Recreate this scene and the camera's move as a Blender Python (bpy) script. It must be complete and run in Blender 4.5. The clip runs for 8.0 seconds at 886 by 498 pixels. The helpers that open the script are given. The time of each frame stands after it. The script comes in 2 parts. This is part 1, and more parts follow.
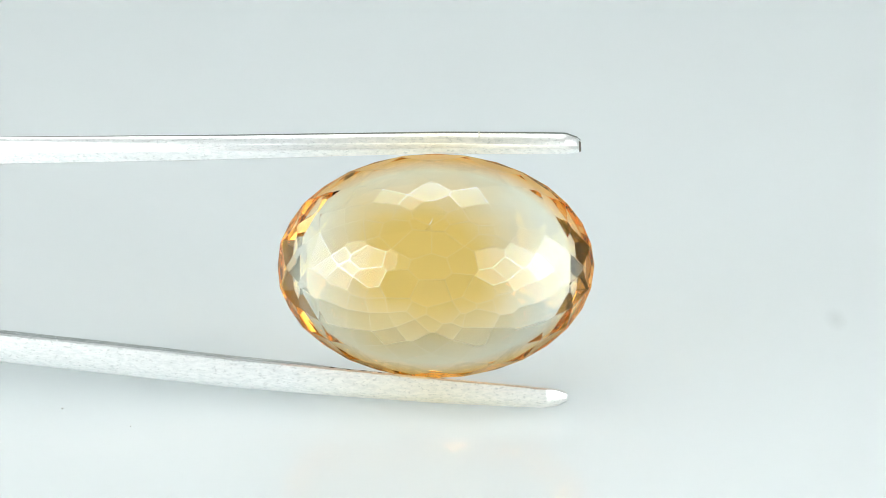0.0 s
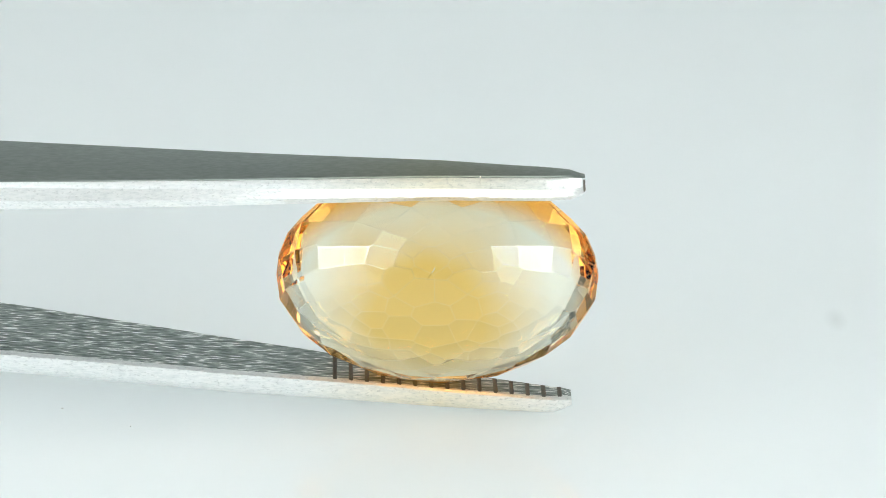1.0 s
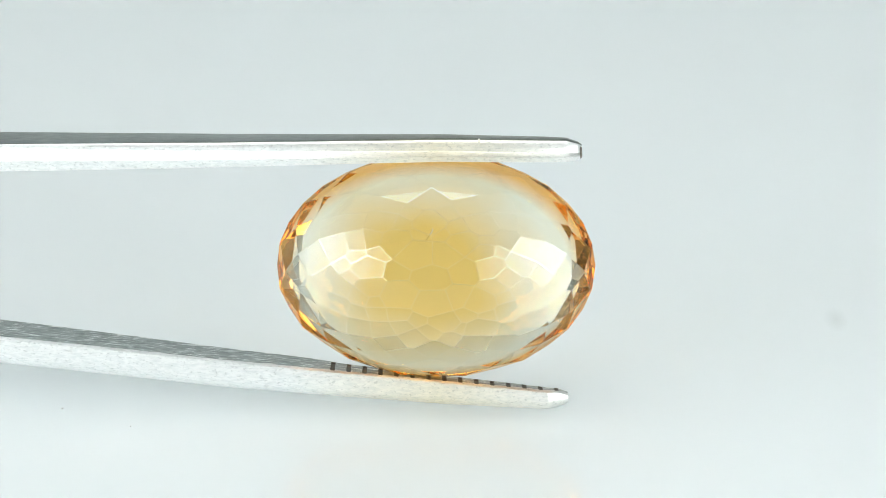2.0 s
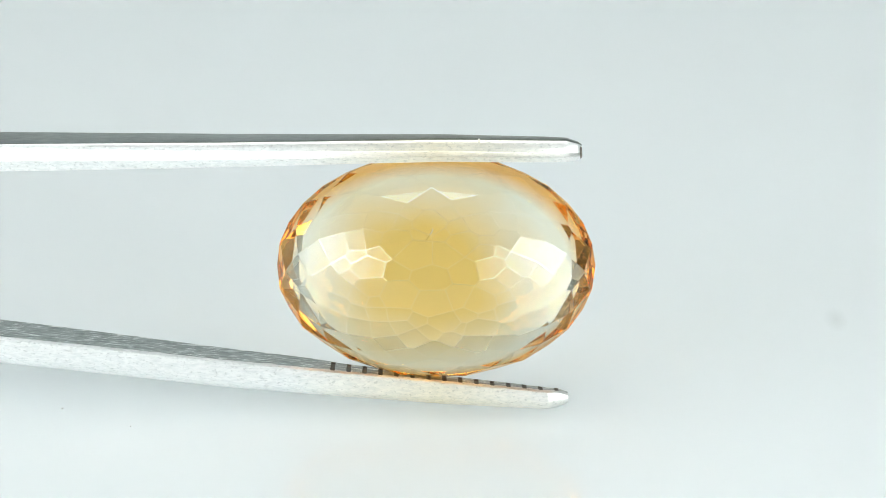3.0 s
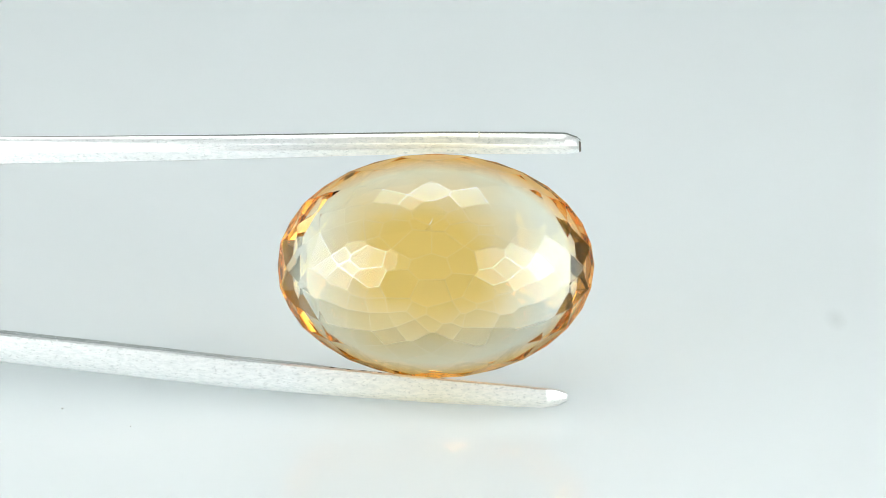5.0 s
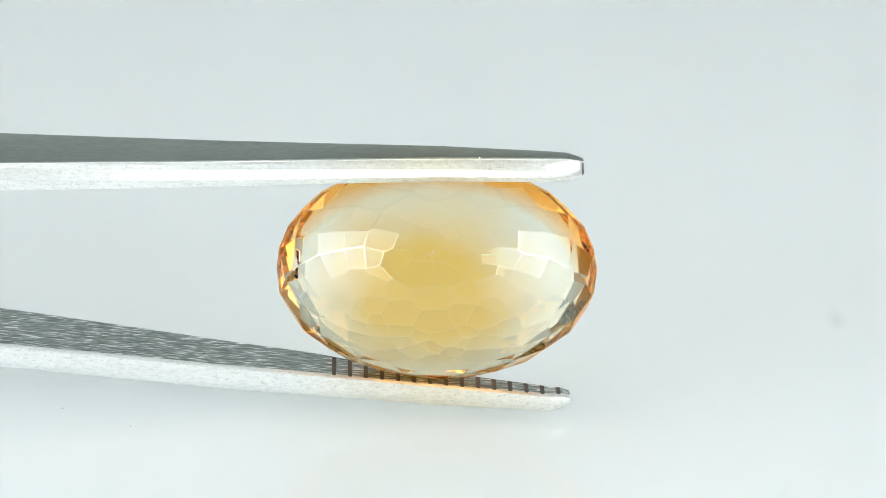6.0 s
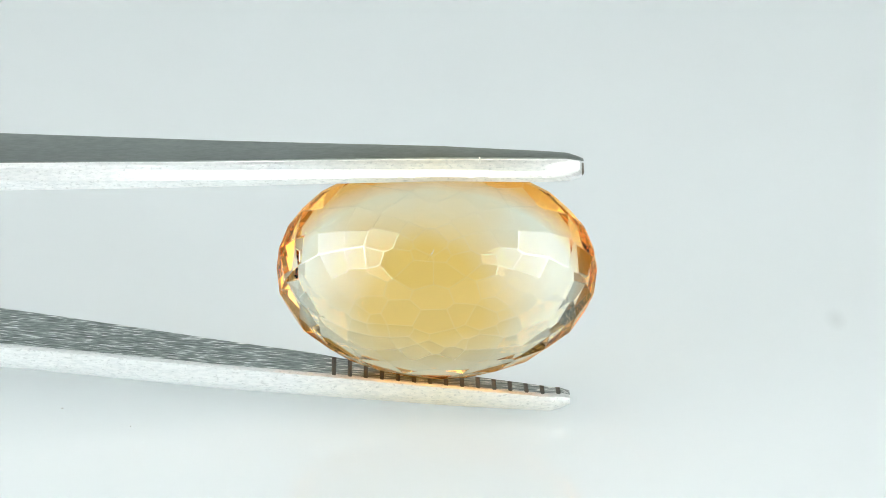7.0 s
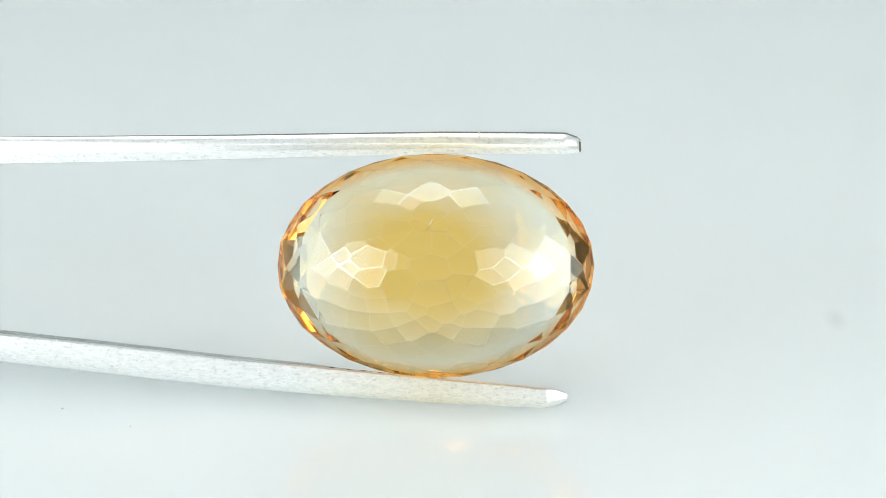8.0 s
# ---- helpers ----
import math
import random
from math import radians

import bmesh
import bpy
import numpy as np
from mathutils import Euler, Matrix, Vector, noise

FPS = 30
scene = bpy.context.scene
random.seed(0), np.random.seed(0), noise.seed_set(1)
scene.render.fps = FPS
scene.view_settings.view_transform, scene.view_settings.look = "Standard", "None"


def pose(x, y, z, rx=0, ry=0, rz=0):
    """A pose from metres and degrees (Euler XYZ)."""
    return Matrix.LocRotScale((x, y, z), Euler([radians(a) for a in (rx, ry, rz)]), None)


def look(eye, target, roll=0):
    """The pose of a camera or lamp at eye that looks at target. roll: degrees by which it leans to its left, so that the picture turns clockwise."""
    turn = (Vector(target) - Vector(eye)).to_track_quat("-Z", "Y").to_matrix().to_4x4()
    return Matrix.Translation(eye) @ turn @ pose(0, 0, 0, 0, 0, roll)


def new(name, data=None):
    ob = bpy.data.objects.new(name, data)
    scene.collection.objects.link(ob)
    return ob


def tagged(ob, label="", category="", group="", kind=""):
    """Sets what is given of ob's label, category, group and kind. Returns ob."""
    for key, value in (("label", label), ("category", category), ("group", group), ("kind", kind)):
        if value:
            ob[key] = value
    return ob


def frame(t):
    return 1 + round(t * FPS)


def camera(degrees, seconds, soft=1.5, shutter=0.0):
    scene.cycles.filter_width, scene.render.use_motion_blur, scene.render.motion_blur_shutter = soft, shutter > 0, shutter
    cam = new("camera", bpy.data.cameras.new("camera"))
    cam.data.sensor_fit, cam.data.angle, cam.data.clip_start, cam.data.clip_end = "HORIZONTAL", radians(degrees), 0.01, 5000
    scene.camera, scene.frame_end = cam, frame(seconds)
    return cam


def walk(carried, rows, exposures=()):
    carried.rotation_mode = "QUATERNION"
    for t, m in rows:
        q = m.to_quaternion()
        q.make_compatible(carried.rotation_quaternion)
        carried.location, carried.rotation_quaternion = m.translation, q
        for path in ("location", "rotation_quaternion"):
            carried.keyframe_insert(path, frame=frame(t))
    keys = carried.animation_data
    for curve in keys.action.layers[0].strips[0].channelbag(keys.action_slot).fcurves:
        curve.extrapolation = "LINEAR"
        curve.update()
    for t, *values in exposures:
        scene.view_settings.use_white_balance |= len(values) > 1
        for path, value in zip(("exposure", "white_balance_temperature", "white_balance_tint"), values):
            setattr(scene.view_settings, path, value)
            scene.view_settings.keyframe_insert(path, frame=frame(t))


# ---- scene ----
# A macro shot: U is the working unit, 1/40 of a millimetre. The stone is 14 mm long.
U = 2.5e-5
LENS, DOWN = 12.0, 20.0
REACH = 784 * U / math.tan(radians(LENS / 2))
PIVOT = Vector((0, 0, 13 * U))
RIGHT = Vector((1, 0, 0))
AHEAD = Vector((0, math.cos(radians(DOWN)), -math.sin(radians(DOWN))))
UP = Vector((0, math.sin(radians(DOWN)), math.cos(radians(DOWN))))
EYE = PIVOT - 201 * U * RIGHT + 281 * U * UP - REACH * AHEAD

cam = camera(LENS, 8.0, soft=0.9)
STAND = pose(EYE.x, EYE.y, EYE.z, 90 - DOWN, 0, 0)
walk(cam, [(0.0, STAND), (8.0, STAND)])

# ---- world and exposure ----
world = bpy.data.worlds.new("world")
scene.world = world
world.use_nodes = True
world.node_tree.nodes["Background"].inputs["Color"].default_value = (0.75, 0.9, 1.0, 1)
world.node_tree.nodes["Background"].inputs["Strength"].default_value = 0.03
scene.view_settings.exposure = -0.66
scene.cycles.max_bounces, scene.cycles.glossy_bounces, scene.cycles.transmission_bounces = 20, 14, 16
PANEL_SIDE, PANEL_TOP, ROOF_GLOW, TABLE_GLOW = 8.0, 5.2, 0.15, 0.21


# ---- materials ----
SMUDGE = (536 * U, 470 * U, 0)
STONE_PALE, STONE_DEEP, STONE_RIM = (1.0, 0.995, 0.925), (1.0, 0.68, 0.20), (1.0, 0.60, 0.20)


def material(name):
    mat = bpy.data.materials.new(name)
    mat.use_nodes = True
    tree = mat.node_tree
    return mat, tree, tree.nodes["Principled BSDF"]


def node(tree, kind, **values):
    n = tree.nodes.new(kind)
    for key, value in values.items():
        n.inputs[key.replace("_", " ")].default_value = value
    return n


def noise_ramp(tree, coords, scale, stops, detail=4.0, stretch=(1, 1, 1)):
    """Noise in the thing's own space through a colour ramp."""
    m = tree.nodes.new("ShaderNodeMapping")
    m.inputs["Scale"].default_value = stretch
    tree.links.new(coords, m.inputs["Vector"])
    n = node(tree, "ShaderNodeTexNoise", Scale=scale, Detail=detail)
    tree.links.new(m.outputs[0], n.inputs["Vector"])
    r = tree.nodes.new("ShaderNodeValToRGB")
    r.color_ramp.elements[0].position, r.color_ramp.elements[0].color = stops[0][0], (*stops[0][1], 1)
    r.color_ramp.elements[1].position, r.color_ramp.elements[1].color = stops[1][0], (*stops[1][1], 1)
    for p, c in stops[2:]:
        r.color_ramp.elements.new(p).color = (*c, 1)
    tree.links.new(n.outputs[0], r.inputs[0])
    return n, r


def plain(name, colour, rough=0.6, vary=0.04, scale=6.0):
    mat, tree, b = material(name)
    co = tree.nodes.new("ShaderNodeTexCoord").outputs["Object"]
    low = tuple(max(0.0, c - vary) for c in colour)
    _, r = noise_ramp(tree, co, scale, [(0.3, low), (0.7, colour)])
    tree.links.new(r.outputs[0], b.inputs["Base Color"])
    b.inputs["Roughness"].default_value = rough
    return mat


def steel(name, stops, rough, scale, lines, bump, metal=1.0, pits=0.0):
    """Worn steel: grain drawn out along the prong, uneven gloss, dark pits, a warm tint centred beside the stone."""
    mat, tree, b = material(name)
    co = tree.nodes.new("ShaderNodeTexCoord").outputs["Object"]
    n1, r = noise_ramp(tree, co, scale, stops, 4, lines)
    colour = r.outputs[0]
    _, hole = noise_ramp(tree, co, 13000, [(0.33, (1 - pits,) * 3), (0.43, (1, 1, 1))], 6, (0.5, 1, 0.8))
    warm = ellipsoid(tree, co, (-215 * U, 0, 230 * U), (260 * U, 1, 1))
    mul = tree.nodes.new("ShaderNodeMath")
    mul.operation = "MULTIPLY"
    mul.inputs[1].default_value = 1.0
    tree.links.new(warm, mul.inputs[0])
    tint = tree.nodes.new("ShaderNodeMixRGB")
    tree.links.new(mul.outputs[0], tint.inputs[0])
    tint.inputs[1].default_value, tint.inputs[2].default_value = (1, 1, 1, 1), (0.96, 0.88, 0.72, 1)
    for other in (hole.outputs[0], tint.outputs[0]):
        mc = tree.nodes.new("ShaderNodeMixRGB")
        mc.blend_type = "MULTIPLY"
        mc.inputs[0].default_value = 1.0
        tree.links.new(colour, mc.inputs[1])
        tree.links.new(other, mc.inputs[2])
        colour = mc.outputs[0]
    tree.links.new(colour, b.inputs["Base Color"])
    b.inputs["Metallic"].default_value = metal
    _, r2 = noise_ramp(tree, co, 1800, [(0.3, (rough - 0.05,) * 3), (0.75, (rough + 0.06,) * 3)], 4)
    tree.links.new(r2.outputs[0], b.inputs["Roughness"])
    bp = node(tree, "ShaderNodeBump", Strength=bump, Distance=0.000025)
    tree.links.new(n1.outputs[0], bp.inputs["Height"])
    tree.links.new(bp.outputs[0], b.inputs["Normal"])
    return mat


def ellipsoid(tree, co, centre, radii):
    """1 in the middle of an ellipsoid, falling to 0 at its skin."""
    m = tree.nodes.new("ShaderNodeMapping")
    m.vector_type = "TEXTURE"
    m.inputs["Location"].default_value = centre
    m.inputs["Scale"].default_value = radii
    tree.links.new(co, m.inputs["Vector"])
    g = tree.nodes.new("ShaderNodeTexGradient")
    g.gradient_type = "SPHERICAL"
    tree.links.new(m.outputs[0], g.inputs["Vector"])
    return g.outputs["Fac"]


def stone_material(name="golden_quartz", worn=0.0):
    """Pale golden quartz: an amber zone inside the dome, orange of long light paths painted on towards the girdle;
    worn: dull gloss of rubbed facet edges.
    """
    mat, tree, b = material(name)
    co = tree.nodes.new("ShaderNodeTexCoord").outputs["Object"]
    warp = node(tree, "ShaderNodeTexNoise", Scale=260.0, Detail=2.0)
    tree.links.new(co, warp.inputs["Vector"])
    mix = tree.nodes.new("ShaderNodeVectorMath")
    mix.operation = "MULTIPLY_ADD"
    mix.inputs[1].default_value = (0.003, 0.003, 0.003)
    tree.links.new(warp.outputs["Color"], mix.inputs[0])
    tree.links.new(co, mix.inputs[2])
    zone = ellipsoid(tree, mix.outputs[0], (0.0012, -0.003, 0.0014), (0.0066, 0.006, 0.0064))
    r = tree.nodes.new("ShaderNodeValToRGB")
    r.color_ramp.elements[0].color = (*STONE_PALE, 1)
    r.color_ramp.elements[1].color = (*STONE_DEEP, 1)
    r.color_ramp.elements[1].position = 0.62
    tree.links.new(zone, r.inputs[0])
    # Rim tint stands in for light's longer way through the stone at the girdle.
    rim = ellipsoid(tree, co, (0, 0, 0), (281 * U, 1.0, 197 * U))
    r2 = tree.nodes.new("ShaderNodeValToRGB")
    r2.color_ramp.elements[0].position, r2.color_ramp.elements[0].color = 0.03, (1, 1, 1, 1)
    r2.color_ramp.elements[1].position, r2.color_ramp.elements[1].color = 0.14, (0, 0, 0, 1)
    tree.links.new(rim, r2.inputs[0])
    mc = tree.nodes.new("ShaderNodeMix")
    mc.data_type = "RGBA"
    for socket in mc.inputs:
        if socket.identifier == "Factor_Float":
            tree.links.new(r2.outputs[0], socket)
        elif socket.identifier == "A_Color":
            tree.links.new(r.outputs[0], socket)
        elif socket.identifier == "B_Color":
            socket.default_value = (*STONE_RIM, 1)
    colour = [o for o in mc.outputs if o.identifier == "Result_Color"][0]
    bend = tree.nodes.new("ShaderNodeBsdfRefraction")
    bend.inputs["IOR"].default_value, bend.inputs["Roughness"].default_value = 1.55, 0.0
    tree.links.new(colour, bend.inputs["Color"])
    gloss = tree.nodes.new("ShaderNodeBsdfGlossy")
    gloss.inputs["Roughness"].default_value = 0.0
    sheen = tree.nodes.new("ShaderNodeMixRGB")
    sheen.inputs[1].default_value, sheen.inputs[2].default_value = (1.0, 1.0, 0.99, 1), (1.0, 0.82, 0.62, 1)
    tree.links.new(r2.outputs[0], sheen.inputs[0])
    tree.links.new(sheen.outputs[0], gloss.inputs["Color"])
    fres = node(tree, "ShaderNodeFresnel", IOR=1.55)
    both = tree.nodes.new("ShaderNodeMixShader")
    tree.links.new(fres.outputs[0], both.inputs[0])
    tree.links.new(bend.outputs[0], both.inputs[1])
    tree.links.new(gloss.outputs[0], both.inputs[2])
    tree.nodes.remove(b)
    if worn:
        dull = tree.nodes.new("ShaderNodeBsdfGlossy")
        dull.inputs["Roughness"].default_value = 0.09
        dull.inputs["Color"].default_value = (0.95, 0.95, 0.93, 1)
        rubbed = node(tree, "ShaderNodeMixShader", Fac=worn)
        tree.links.new(both.outputs[0], rubbed.inputs[1])
        tree.links.new(dull.outputs[0], rubbed.inputs[2])
        both = rubbed
    tree.links.new(both.outputs[0], tree.nodes["Material Output"].inputs["Surface"])
    return mat


def table_material():
    """White translucent acrylic with an added glow that lifts shadows, faintly mottled, with one small grey smudge."""
    mat, tree, b = material("white_acrylic")
    co = tree.nodes.new("ShaderNodeTexCoord").outputs["Object"]
    _, r = noise_ramp(tree, co, 30, [(0.3, (0.75, 0.797, 0.812)), (0.7, (0.775, 0.822, 0.838))])
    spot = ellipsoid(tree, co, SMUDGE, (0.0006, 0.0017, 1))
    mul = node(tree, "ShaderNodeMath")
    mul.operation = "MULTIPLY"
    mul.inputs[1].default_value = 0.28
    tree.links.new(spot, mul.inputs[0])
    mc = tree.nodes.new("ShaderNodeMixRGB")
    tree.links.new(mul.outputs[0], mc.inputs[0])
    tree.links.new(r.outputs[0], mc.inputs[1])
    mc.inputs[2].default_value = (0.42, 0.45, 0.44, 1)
    tree.links.new(mc.outputs[0], b.inputs["Base Color"])
    b.inputs["Roughness"].default_value = 0.02
    b.inputs["IOR"].default_value = 1.49
    # Glow with no lamp below, added to lift shadows and brighten the front.
    lit = ellipsoid(tree, co, (0, -0.06, 0), (0.30, 0.24, 1))
    power = node(tree, "ShaderNodeMath")
    power.operation = "MULTIPLY"
    power.inputs[1].default_value = TABLE_GLOW
    tree.links.new(lit, power.inputs[0])
    tree.links.new(power.outputs[0], b.inputs["Emission Strength"])
    b.inputs["Emission Color"].default_value = (0.95, 1.0, 1.0, 1)
    b.inputs["Subsurface Weight"].default_value = 1.0
    b.inputs["Subsurface Radius"].default_value = (1.0, 1.0, 1.0)
    b.inputs["Subsurface Scale"].default_value = 0.02
    return mat


def glow(name, colour, strength, radii):
    """A lit diffuser, brighter in front of its bulb; also the roof's added glow."""
    mat, tree, b = material(name)
    co = tree.nodes.new("ShaderNodeTexCoord").outputs["Object"]
    hot = ellipsoid(tree, co, (0, 0, 0), radii)
    span = tree.nodes.new("ShaderNodeMapRange")
    span.inputs["To Min"].default_value, span.inputs["To Max"].default_value = strength * 0.45, strength * 1.8
    tree.links.new(hot, span.inputs["Value"])
    b.inputs["Base Color"].default_value = (0.8, 0.8, 0.8, 1)
    b.inputs["Emission Color"].default_value = (*colour, 1)
    tree.links.new(span.outputs[0], b.inputs["Emission Strength"])
    return mat


# Finishes differ, but dim and bright reflections are also put into the colours.
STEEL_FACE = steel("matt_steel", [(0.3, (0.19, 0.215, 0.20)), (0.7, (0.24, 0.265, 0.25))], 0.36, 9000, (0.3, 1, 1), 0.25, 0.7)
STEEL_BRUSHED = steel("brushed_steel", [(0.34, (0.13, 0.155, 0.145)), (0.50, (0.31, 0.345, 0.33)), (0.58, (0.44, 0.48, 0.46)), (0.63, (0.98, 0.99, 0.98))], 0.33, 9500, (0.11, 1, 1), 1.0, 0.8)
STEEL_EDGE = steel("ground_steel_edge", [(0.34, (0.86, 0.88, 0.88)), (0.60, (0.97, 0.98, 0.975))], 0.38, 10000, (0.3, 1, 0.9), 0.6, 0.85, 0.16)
SHELL = plain("white_plastic", (0.72, 0.73, 0.73), 0.5, 0.03, 40)
# Flat dark colour of the groove floors and the upper tip's end.
PRONG_DARK = plain("dark_groove_grime", (0.17, 0.155, 0.13), 0.7, 0.02, 3000)
STEEL_DARK = plain("matt_black_metal", (0.03, 0.03, 0.03), 0.5, 0.01)
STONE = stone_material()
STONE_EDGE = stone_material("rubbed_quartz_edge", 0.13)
TABLE = table_material()
WALL = plain("pale_tent_cloth", (0.86, 0.88, 0.88), 0.8)
SHEET = plain("pale_backdrop_paper", (0.53, 0.57, 0.58), 0.7, 0.02)
DIFFUSER = glow("lit_diffuser", (0.968, 1.0, 0.98), PANEL_SIDE, (0.11, 0.07, 1))
GLOW_CLOTH = glow("lit_tent_cloth", (0.955, 1.0, 0.995), ROOF_GLOW, (0.5, 0.5, 1))
DIFFUSER_TOP = glow("lit_top_diffuser", (0.968, 1.0, 0.98), PANEL_TOP, (0.17, 0.10, 1))


# ---- helpers for meshes ----
def mesh_of(bm, name, mat):
    me = bpy.data.meshes.new(name)
    bm.to_mesh(me)
    bm.free()
    me.materials.append(mat)
    return me


def part(name, bm, mat, parent=None, label=""):
    ob = new(name, mesh_of(bm, name, mat))
    if parent:
        ob.parent = parent
    return tagged(ob, label)


def box(x0, y0, z0, x1, y1, z1, bevel=0.0):
    bm = bmesh.new()
    bmesh.ops.create_cube(bm, size=1.0)
    for v in bm.verts:
        v.co = Vector(((x0, x1)[v.co.x > 0], (y0, y1)[v.co.y > 0], (z0, z1)[v.co.z > 0]))
    if bevel:
        bmesh.ops.bevel(bm, geom=bm.edges[:], offset=bevel, segments=2, affect="EDGES")
    return bm


# ---- the place ----
def build_place():
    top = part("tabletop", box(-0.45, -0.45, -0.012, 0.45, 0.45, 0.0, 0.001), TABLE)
    tagged(top, "glossy white acrylic tabletop with an added glow that lifts shadows", "table", kind="structure")
    # Sheet out of view, added for the stone, steel and table to mirror.
    sheet = part("backdrop", box(-0.44, 0.17, 0.0, 0.44, 0.173, 0.12), SHEET)
    tagged(sheet, "low pale upright backdrop sheet behind the tweezers, out of view", "backdrop", kind="structure")
    # Unseen sides and floor, set close to throw light back on the stone.
    for name, b in (("wall_north", (-0.46, 0.45, -0.012, 0.46, 0.46, 0.55)), ("wall_south", (-0.46, -0.46, -0.012, 0.46, -0.45, 0.55)),
                    ("wall_west", (-0.46, -0.45, -0.012, -0.45, 0.45, 0.55)), ("wall_east", (0.45, -0.45, -0.012, 0.46, 0.45, 0.55)),
                    ("floor", (-0.46, -0.46, -0.03, 0.46, 0.46, -0.012))):
        tagged(part(name, box(*b), WALL), "plain pale cloth side of the tent, out of view", name.split("_")[0], kind="structure")
    # Roof out of view; its glow is added to soften the shadows.
    roof = part("ceiling", box(-0.46, -0.46, 0.55, 0.46, 0.46, 0.56), GLOW_CLOTH)
    tagged(roof, "white tent roof out of view with an added soft glow", "ceiling", kind="structure")


def light_panel(label, width, height, m, mat, rod=0.0):
    """A soft light: shallow white housing with a glowing diffuser in front; it shines along its own -z."""
    e = new("light_panel")
    e.matrix_world = m
    w, h = width / 2, height / 2
    part("housing", box(-w - 0.006, -h - 0.006, 0.002, w + 0.006, h + 0.006, 0.03, 0.002), SHELL, e)
    part("diffuser", box(-w, -h, -0.002, w, h, 0.001), mat, e, "glowing white diffuser")
    if rod:
        part("hanging_rod", box(-0.006, -0.006, 0.03, 0.006, 0.006, rod, 0.001), STEEL_DARK, e, "thin black rod up to the ceiling")
    return tagged(e, label, "light panel")


def side_panel(a, b, z0, z1, label):
    a, b = Vector((*a, 0)), Vector((*b, 0))
    mid = (a + b) / 2 + Vector((0, 0, (z0 + z1) / 2))
    m = look(mid, (0, 0, mid.z))
    light_panel(label, (b - a).length, z1 - z0, m, DIFFUSER)


def build_lights():
    side_panel((-0.115, -0.235), (-0.262, -0.055), 0.004, 0.14, "upright soft light panel standing on the white tabletop")
    side_panel((0.075, -0.26), (0.270, -0.05), 0.004, 0.14, "upright soft light panel standing on the white tabletop")
    light_panel("flat overhead soft light panel hanging above the table", 0.28, 0.14, look((-0.02, -0.025, 0.36), (-0.02, -0.024, 0)), DIFFUSER_TOP, 0.19)


# ---- tweezers ----
def curve(points, x):
    """Smooth value at x through (x, value) points, ends held straight."""
    xs, ys = [p[0] for p in points], [p[1] for p in points]
    if x <= xs[0]:
        return ys[0] + (ys[1] - ys[0]) / (xs[1] - xs[0]) * (x - xs[0])
    return float(np.interp(x, xs, ys))


# x along the prong, in U, the tips near 1000; heights above the pivot; depths away from the viewer
LOW_IN = [(0, 131), (200, 110), (400, 88), (600, 69), (784, 52), (900, 42), (985, 34), (1003, 27)]
LOW_OUT = [(0, 79), (200, 57), (400, 35), (600, 19), (784, 7), (900, 2), (960, 0), (985, 3), (1003, 12)]
LOW_NEAR = [(0, 34), (579, 11), (900, -12), (968, -16), (971, -15), (1003, -2)]
TOP_OUT = [(0, 481), (400, 484), (784, 489), (960, 488), (1000, 487), (1020, 480), (1027, 474)]
TOP_IN = [(0, 433), (300, 438), (500, 443), (650, 447), (784, 450), (900, 449), (1000, 449), (1020, 451), (1027, 454)]
TOP_NEAR = [(0, 1), (400, -23), (784, -45), (960, -56), (1005, -52), (1020, -42), (1027, -30)]
WIDE = [(-500, 212), (0, 174), (500, 112), (784, 79), (900, 63), (960, 56), (1003, 42), (1027, 22)]
GROOVES = [586 + 28.3 * k for k in range(15)]


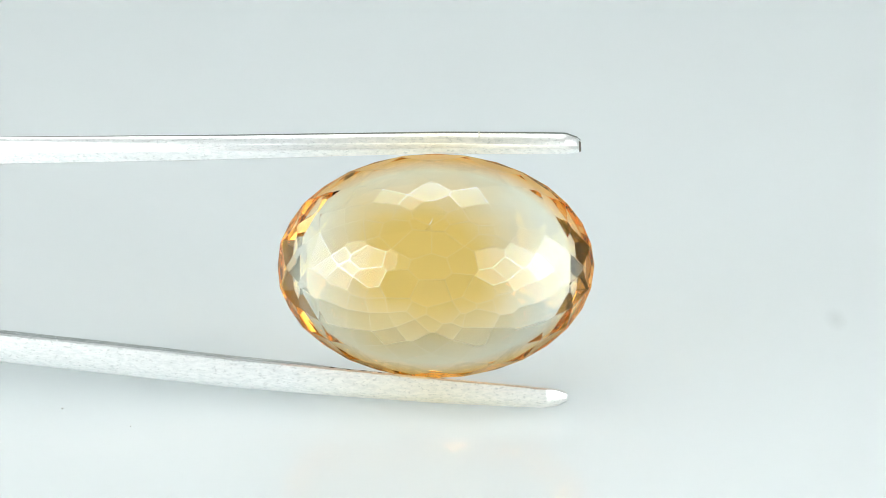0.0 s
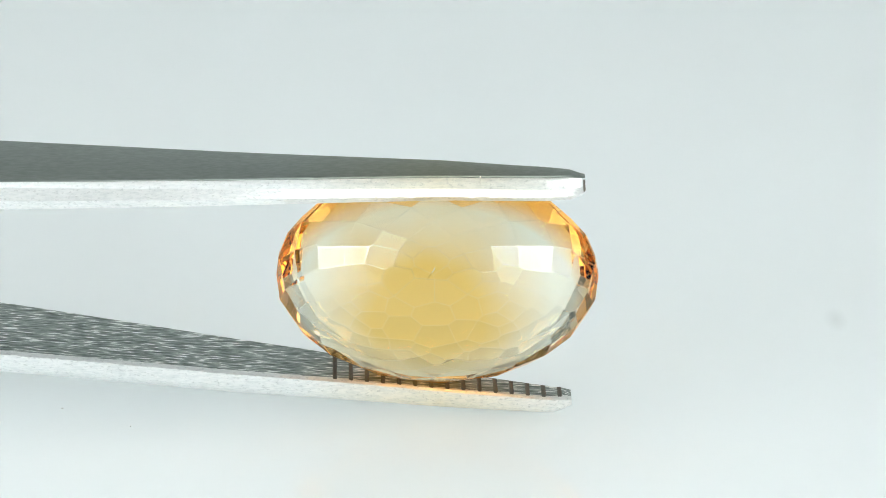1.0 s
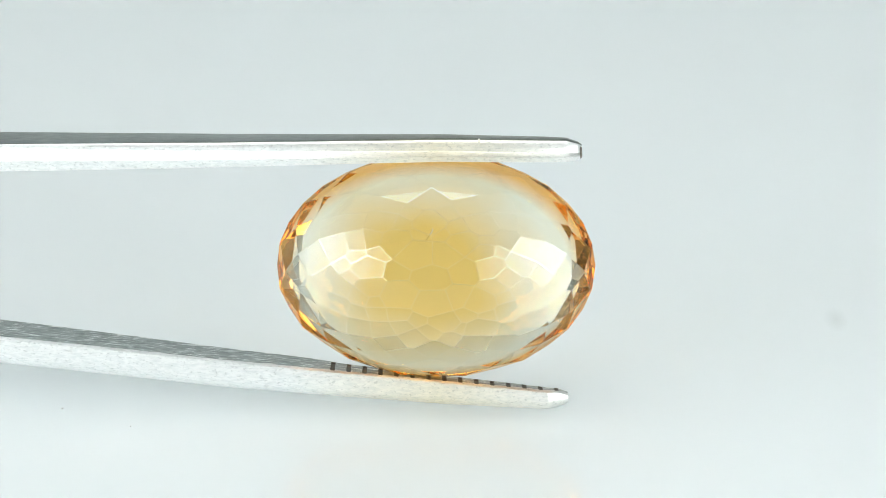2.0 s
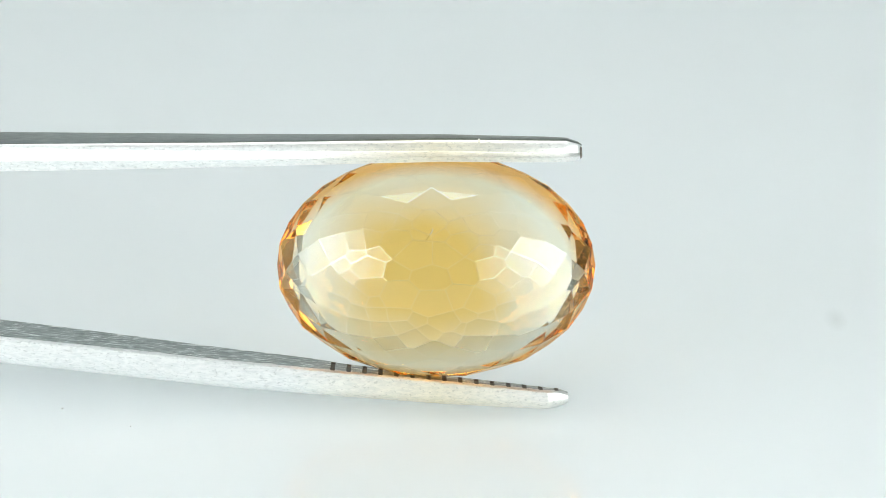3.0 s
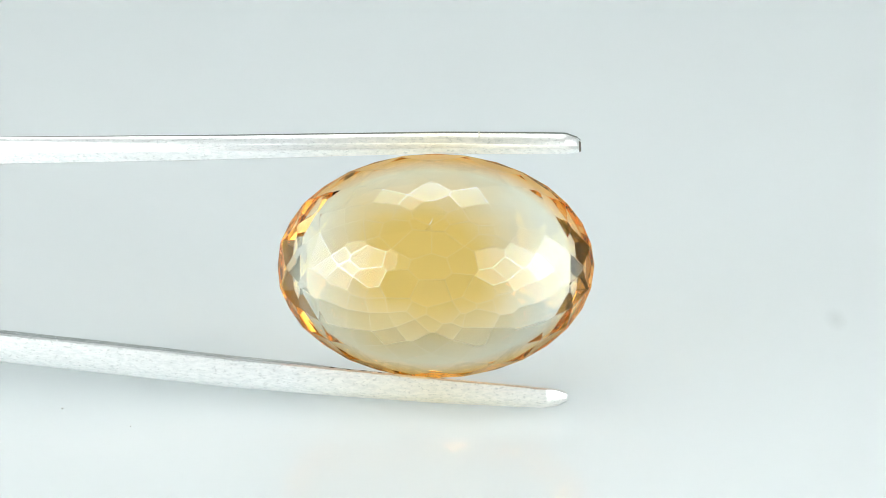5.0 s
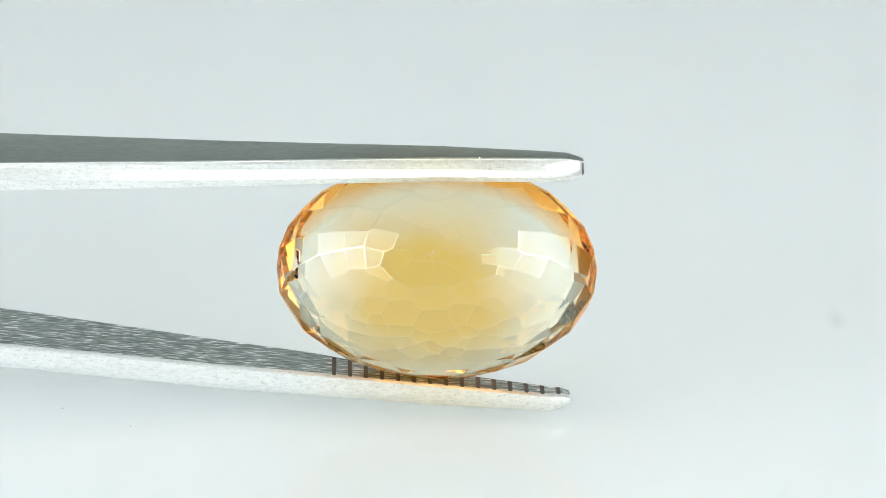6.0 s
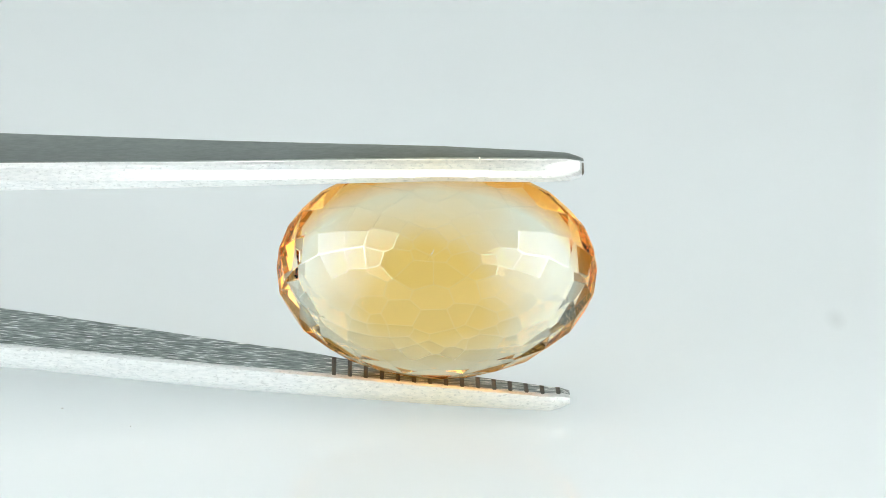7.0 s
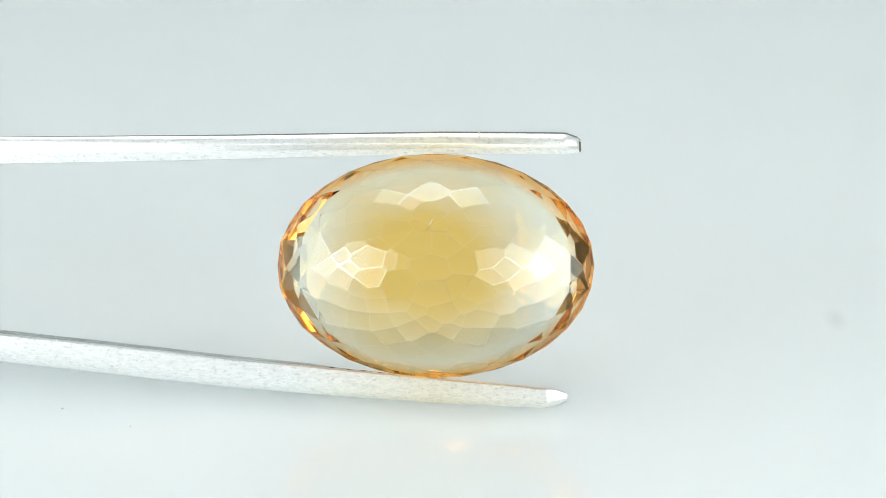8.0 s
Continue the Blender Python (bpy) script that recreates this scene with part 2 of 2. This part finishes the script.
def prong(inner, outer, near, end, sign, chamfer, soft, rise, belly, edge):
    """One arm swept along its length; the inner side is flat with cross grooves, the outer edges are rounded."""
    xs = [-3000, -2500, -2000, -1500, -1000, -600, -300, *range(-100, 578, 7)]
    cut = []
    for g in GROOVES:
        if g < end - 8:
            cut += [(g - 4, 0), (g - 2.5, 2.5), (g + 2.5, 2.5), (g + 4, 0)]
    ridges = [(g + k, 0) for g in GROOVES for k in (10, 14.5, 19) if g + k < end - 21]
    stations = [(x, 0) for x in xs] + ridges + [c for c in cut if c[0] < end - 12] + [(end - 10, 0), (end - 7, 0), (end - 4, 0), (end, 0)]
    stations.sort()
    bm = bmesh.new()
    rings = []
    for x, dip in stations:
        zi, zo, y0 = curve(inner, x), curve(outer, x), curve(near, x)
        y1 = y0 + curve(WIDE, x) + (float(np.interp(x, [-500, 0, 650], [29, 22, 0])) if sign > 0 else 0)
        t = abs(zi - zo)
        rnd = float(np.interp(x, *soft)) * t
        deep = min(rnd * belly, 0.45 * (y1 - y0))
        lip = max(3, chamfer[1] * t * float(np.interp(x, [0, 800], [1, 0.6])))
        burr = 1.3 * noise.noise(Vector((x * 0.05, sign, 0))) + 1.1 * noise.noise(Vector((x * 0.17, 5 + sign, 0)))
        nick = 1.2 * noise.noise(Vector((x * 0.11, 9 + sign, 0)))
        line = [(y0 - chamfer[2] + chamfer[0] + 2 + nick, zi), (y0 - chamfer[2] + 0.5 * nick, zi - sign * (lip + burr))]
        for k in range(7):
            a = math.pi / 2 * k / 6
            line.append((y0 + deep * (1 - math.cos(a)), zo + sign * (rnd * (1 - math.sin(a)))))
        for k in range(7):
            a = math.pi / 2 * (1 - k / 6)
            line.append((y1 - deep * (1 - math.cos(a)), zo + sign * (rnd * (1 - math.sin(a)))))
        far = zi + rise * (y1 - y0) * float(np.interp(x, [0, 650], [1, 0])) - sign * 3 * float(np.interp(x, [540, 600], [0, 1]))
        line += [(y1, far - sign * 3), (y1 - 2.5, far), (y1 - 6, far - sign * dip), (y0 - chamfer[2] + chamfer[0] + 8 + 2 * nick, zi - sign * dip)]
        rings.append([bm.verts.new(((x - 985) * U, y * U, z * U)) for y, z in line])
    n = len(rings[0])
    for i, (a, b) in enumerate(zip(rings, rings[1:])):
        for k in range(n):
            f = bm.faces.new((a[k], a[(k + 1) % n], b[(k + 1) % n], b[k]))
            # Lower prong's underside takes the bright edge steel for light off the table.
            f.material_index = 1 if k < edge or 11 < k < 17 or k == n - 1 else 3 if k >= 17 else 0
            if 17 <= k < n - 1 and stations[i][1] + stations[i + 1][1] > 0:
                f.material_index = 2
            # The hollow in the upper tip's end is only dark colour on its faces.
            if sign < 0 and k < 5 and stations[i][0] > end - 6:
                f.material_index = 2
    bm.faces.new(rings[0])
    bm.faces.new(rings[-1])
    bmesh.ops.recalc_face_normals(bm, faces=bm.faces[:])
    for f in bm.faces:
        f.smooth = True
    return bm


def build_tweezers():
    e = new("tweezers")
    for name, args in (("upper_prong", (TOP_IN, TOP_OUT, TOP_NEAR, 1027, -1, (3.5, 0.4, 14), ([0, 700, 1000], [0.2, 0.5, 0.6]), 0.0, 0.55, 6)), ("lower_prong", (LOW_IN, LOW_OUT, LOW_NEAR, 1003, 1, (2.5, 0.06, 0), ([0, 1000], [0.7, 0.6]), -0.014, 1.0, 12))):
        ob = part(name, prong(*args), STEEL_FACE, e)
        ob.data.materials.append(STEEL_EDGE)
        ob.data.materials.append(PRONG_DARK)
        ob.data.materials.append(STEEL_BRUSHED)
        ob.data.set_sharp_from_angle(angle=radians(28))
    for name, x, y, z0, z1 in (("upper_prong", 847, curve(TOP_NEAR, 847), 472, 489), ("lower_prong", 98, curve(LOW_NEAR, 98), 101, 121)):
        arm = [c for c in e.children if c.name.startswith(name)][0]
        part("scratch", box((x - 986.3) * U, (y - 1.2) * U, z0 * U, (x - 983.7) * U, (y + 8) * U, z1 * U, 0.5 * U), STEEL_EDGE, arm, "bright nick in the steel")
    x0, x1 = (-3060 - 985) * U, (-2900 - 985) * U
    zi0, zi1 = curve(LOW_OUT, -3000), curve(TOP_OUT, -3000)
    y0 = curve(LOW_NEAR, -3000)
    part("joint", box(x0, y0 * U, (min(zi0, zi1) - 10) * U, x1, (y0 + 370) * U, (max(zi0, zi1) + 10) * U, 20 * U), STEEL_FACE, e, "welded rear joint")
    return tagged(e, "brushed steel gem tweezers with grooved tips, closed on the stone", "tweezers")


# ---- the stone ----
STONE_AT = Vector(((771 - 985) * U, 60 * U, (722 - 471.5) * U))


def cut_stone():
    """An oval cut by flat facets: a high many-sided dome towards the viewer, a low bevelled back with a broad flat."""
    bm = bmesh.new()
    bmesh.ops.create_cube(bm, size=2.6)
    planes = []
    rnd = random.Random(4)

    def ring(count, polar, shift, reach, slip=0):
        for k in range(count):
            a = 2 * math.pi * (k + shift + slip * rnd.uniform(-0.06, 0.06)) / count
            p = radians(polar + slip * rnd.uniform(-1.2, 1.2))
            nrm = Vector((math.sin(p) * math.cos(a), -math.cos(p), math.sin(p) * math.sin(a)))
            planes.append((nrm, reach + slip * rnd.uniform(-0.003, 0.003)))
    ring(32, 90, 0.5, 0.995)
    # rows of lozenges, each row set half a facet on from the last, closing towards the top of the dome
    step, half = 0, math.tan(radians(79) / 2)
    while half > 0.19:
        ring(16, 2 * math.degrees(math.atan(half)), 0.5 * (step % 2), 0.988, 1)
        step, half = step + 1, half * math.exp(-math.pi / 16)
    ring(7, 14, 0.25, 0.988, 1)
    ring(1, 0, 0, 0.988)
    ring(16, 114, 0.5, 0.91)
    ring(16, 136, 0.0, 0.79)
    planes.append((Vector((0, 1, 0)), 0.42))
    for nrm, d in planes:
        bmesh.ops.bisect_plane(bm, geom=bm.verts[:] + bm.edges[:] + bm.faces[:], dist=1e-6, plane_co=nrm * d, plane_no=nrm, clear_outer=True)
        bmesh.ops.remove_doubles(bm, verts=bm.verts[:], dist=2e-4)
        bmesh.ops.holes_fill(bm, edges=[e for e in bm.edges if e.is_boundary])
    bmesh.ops.remove_doubles(bm, verts=bm.verts[:], dist=0.028)
    bmesh.ops.recalc_face_normals(bm, faces=bm.faces[:])
    for v in bm.verts:
        v.co = Vector((v.co.x * 283 * U, v.co.y * 155 * U, v.co.z * 200 * U))
    worn = bmesh.ops.bevel(bm, geom=bm.edges[:], offset=0.8 * U, segments=1, affect="EDGES", clamp_overlap=False, material=1)
    for f in worn["faces"]:
        f.material_index = 1
    return bm


def build_stone():
    ob = part("gemstone", cut_stone(), STONE)
    ob.data.materials.append(STONE_EDGE)
    bm = bmesh.new()
    bmesh.ops.create_icosphere(bm, subdivisions=2, radius=1.0)
    for v in bm.verts:
        bend = 3 * math.sin(v.co.z * 2.2)
        v.co = Vector(((v.co.x * 0.7 + bend + 4 * v.co.z) * U, v.co.y * 1.2 * U, v.co.z * 13 * U))
    flaw = part("scratch", bm, SHELL, ob, "fine white scratch on a facet")
    flaw.location = (-2 * U, -141.5 * U, 74 * U)
    return tagged(ob, "oval faceted pale golden citrine held between the tweezers", "gemstone")


def build_dust():
    """Two white crumbs on the acrylic."""
    for px, py, size in ((108, 722, 2.4), (235, 750, 1.6)):
        bm = bmesh.new()
        bmesh.ops.create_icosphere(bm, subdivisions=2, radius=size * U)
        for v in bm.verts:
            v.co *= 1 + 0.35 * noise.noise(v.co * 30000 + Vector((px, py, 0)))
            v.co.z *= 0.6
        ob = part("dust_speck", bm, SHELL)
        ob.location = ((px - 985) * U, (731 - py) * U / math.sin(radians(DOWN)), size * 0.5 * U)
        tagged(ob, "tiny white crumb of dust on the glossy acrylic", "dust", "dust on the table")


build_place()
build_lights()
build_dust()
tweezers = build_tweezers()
gemstone = build_stone()


# ---- movement ----
def rocking(t):
    """The pose of the tweezers: they rock about their length, 28 degrees to and fro every 1.6 s."""
    amount = (1 - math.cos(2 * math.pi * (t - 0.1) / 1.6)) / 2
    axis = Vector((1, -0.05, 0.04)).normalized()
    m = Matrix.Translation(PIVOT) @ pose(0, 0, 0, -DOWN)
    return m @ Matrix.Translation(Vector((9, 0, -8)) * amount * U) @ Matrix.Rotation(radians(28) * amount, 4, axis)


def motions():
    times = [k / 10 for k in range(81)]
    walk(tweezers, [(t, rocking(t)) for t in times])
    seat = Matrix.Translation(STONE_AT) @ pose(0, 0, 0, 0, 0, -4.0)
    walk(gemstone, [(t, rocking(t) @ seat) for t in times])


motions()
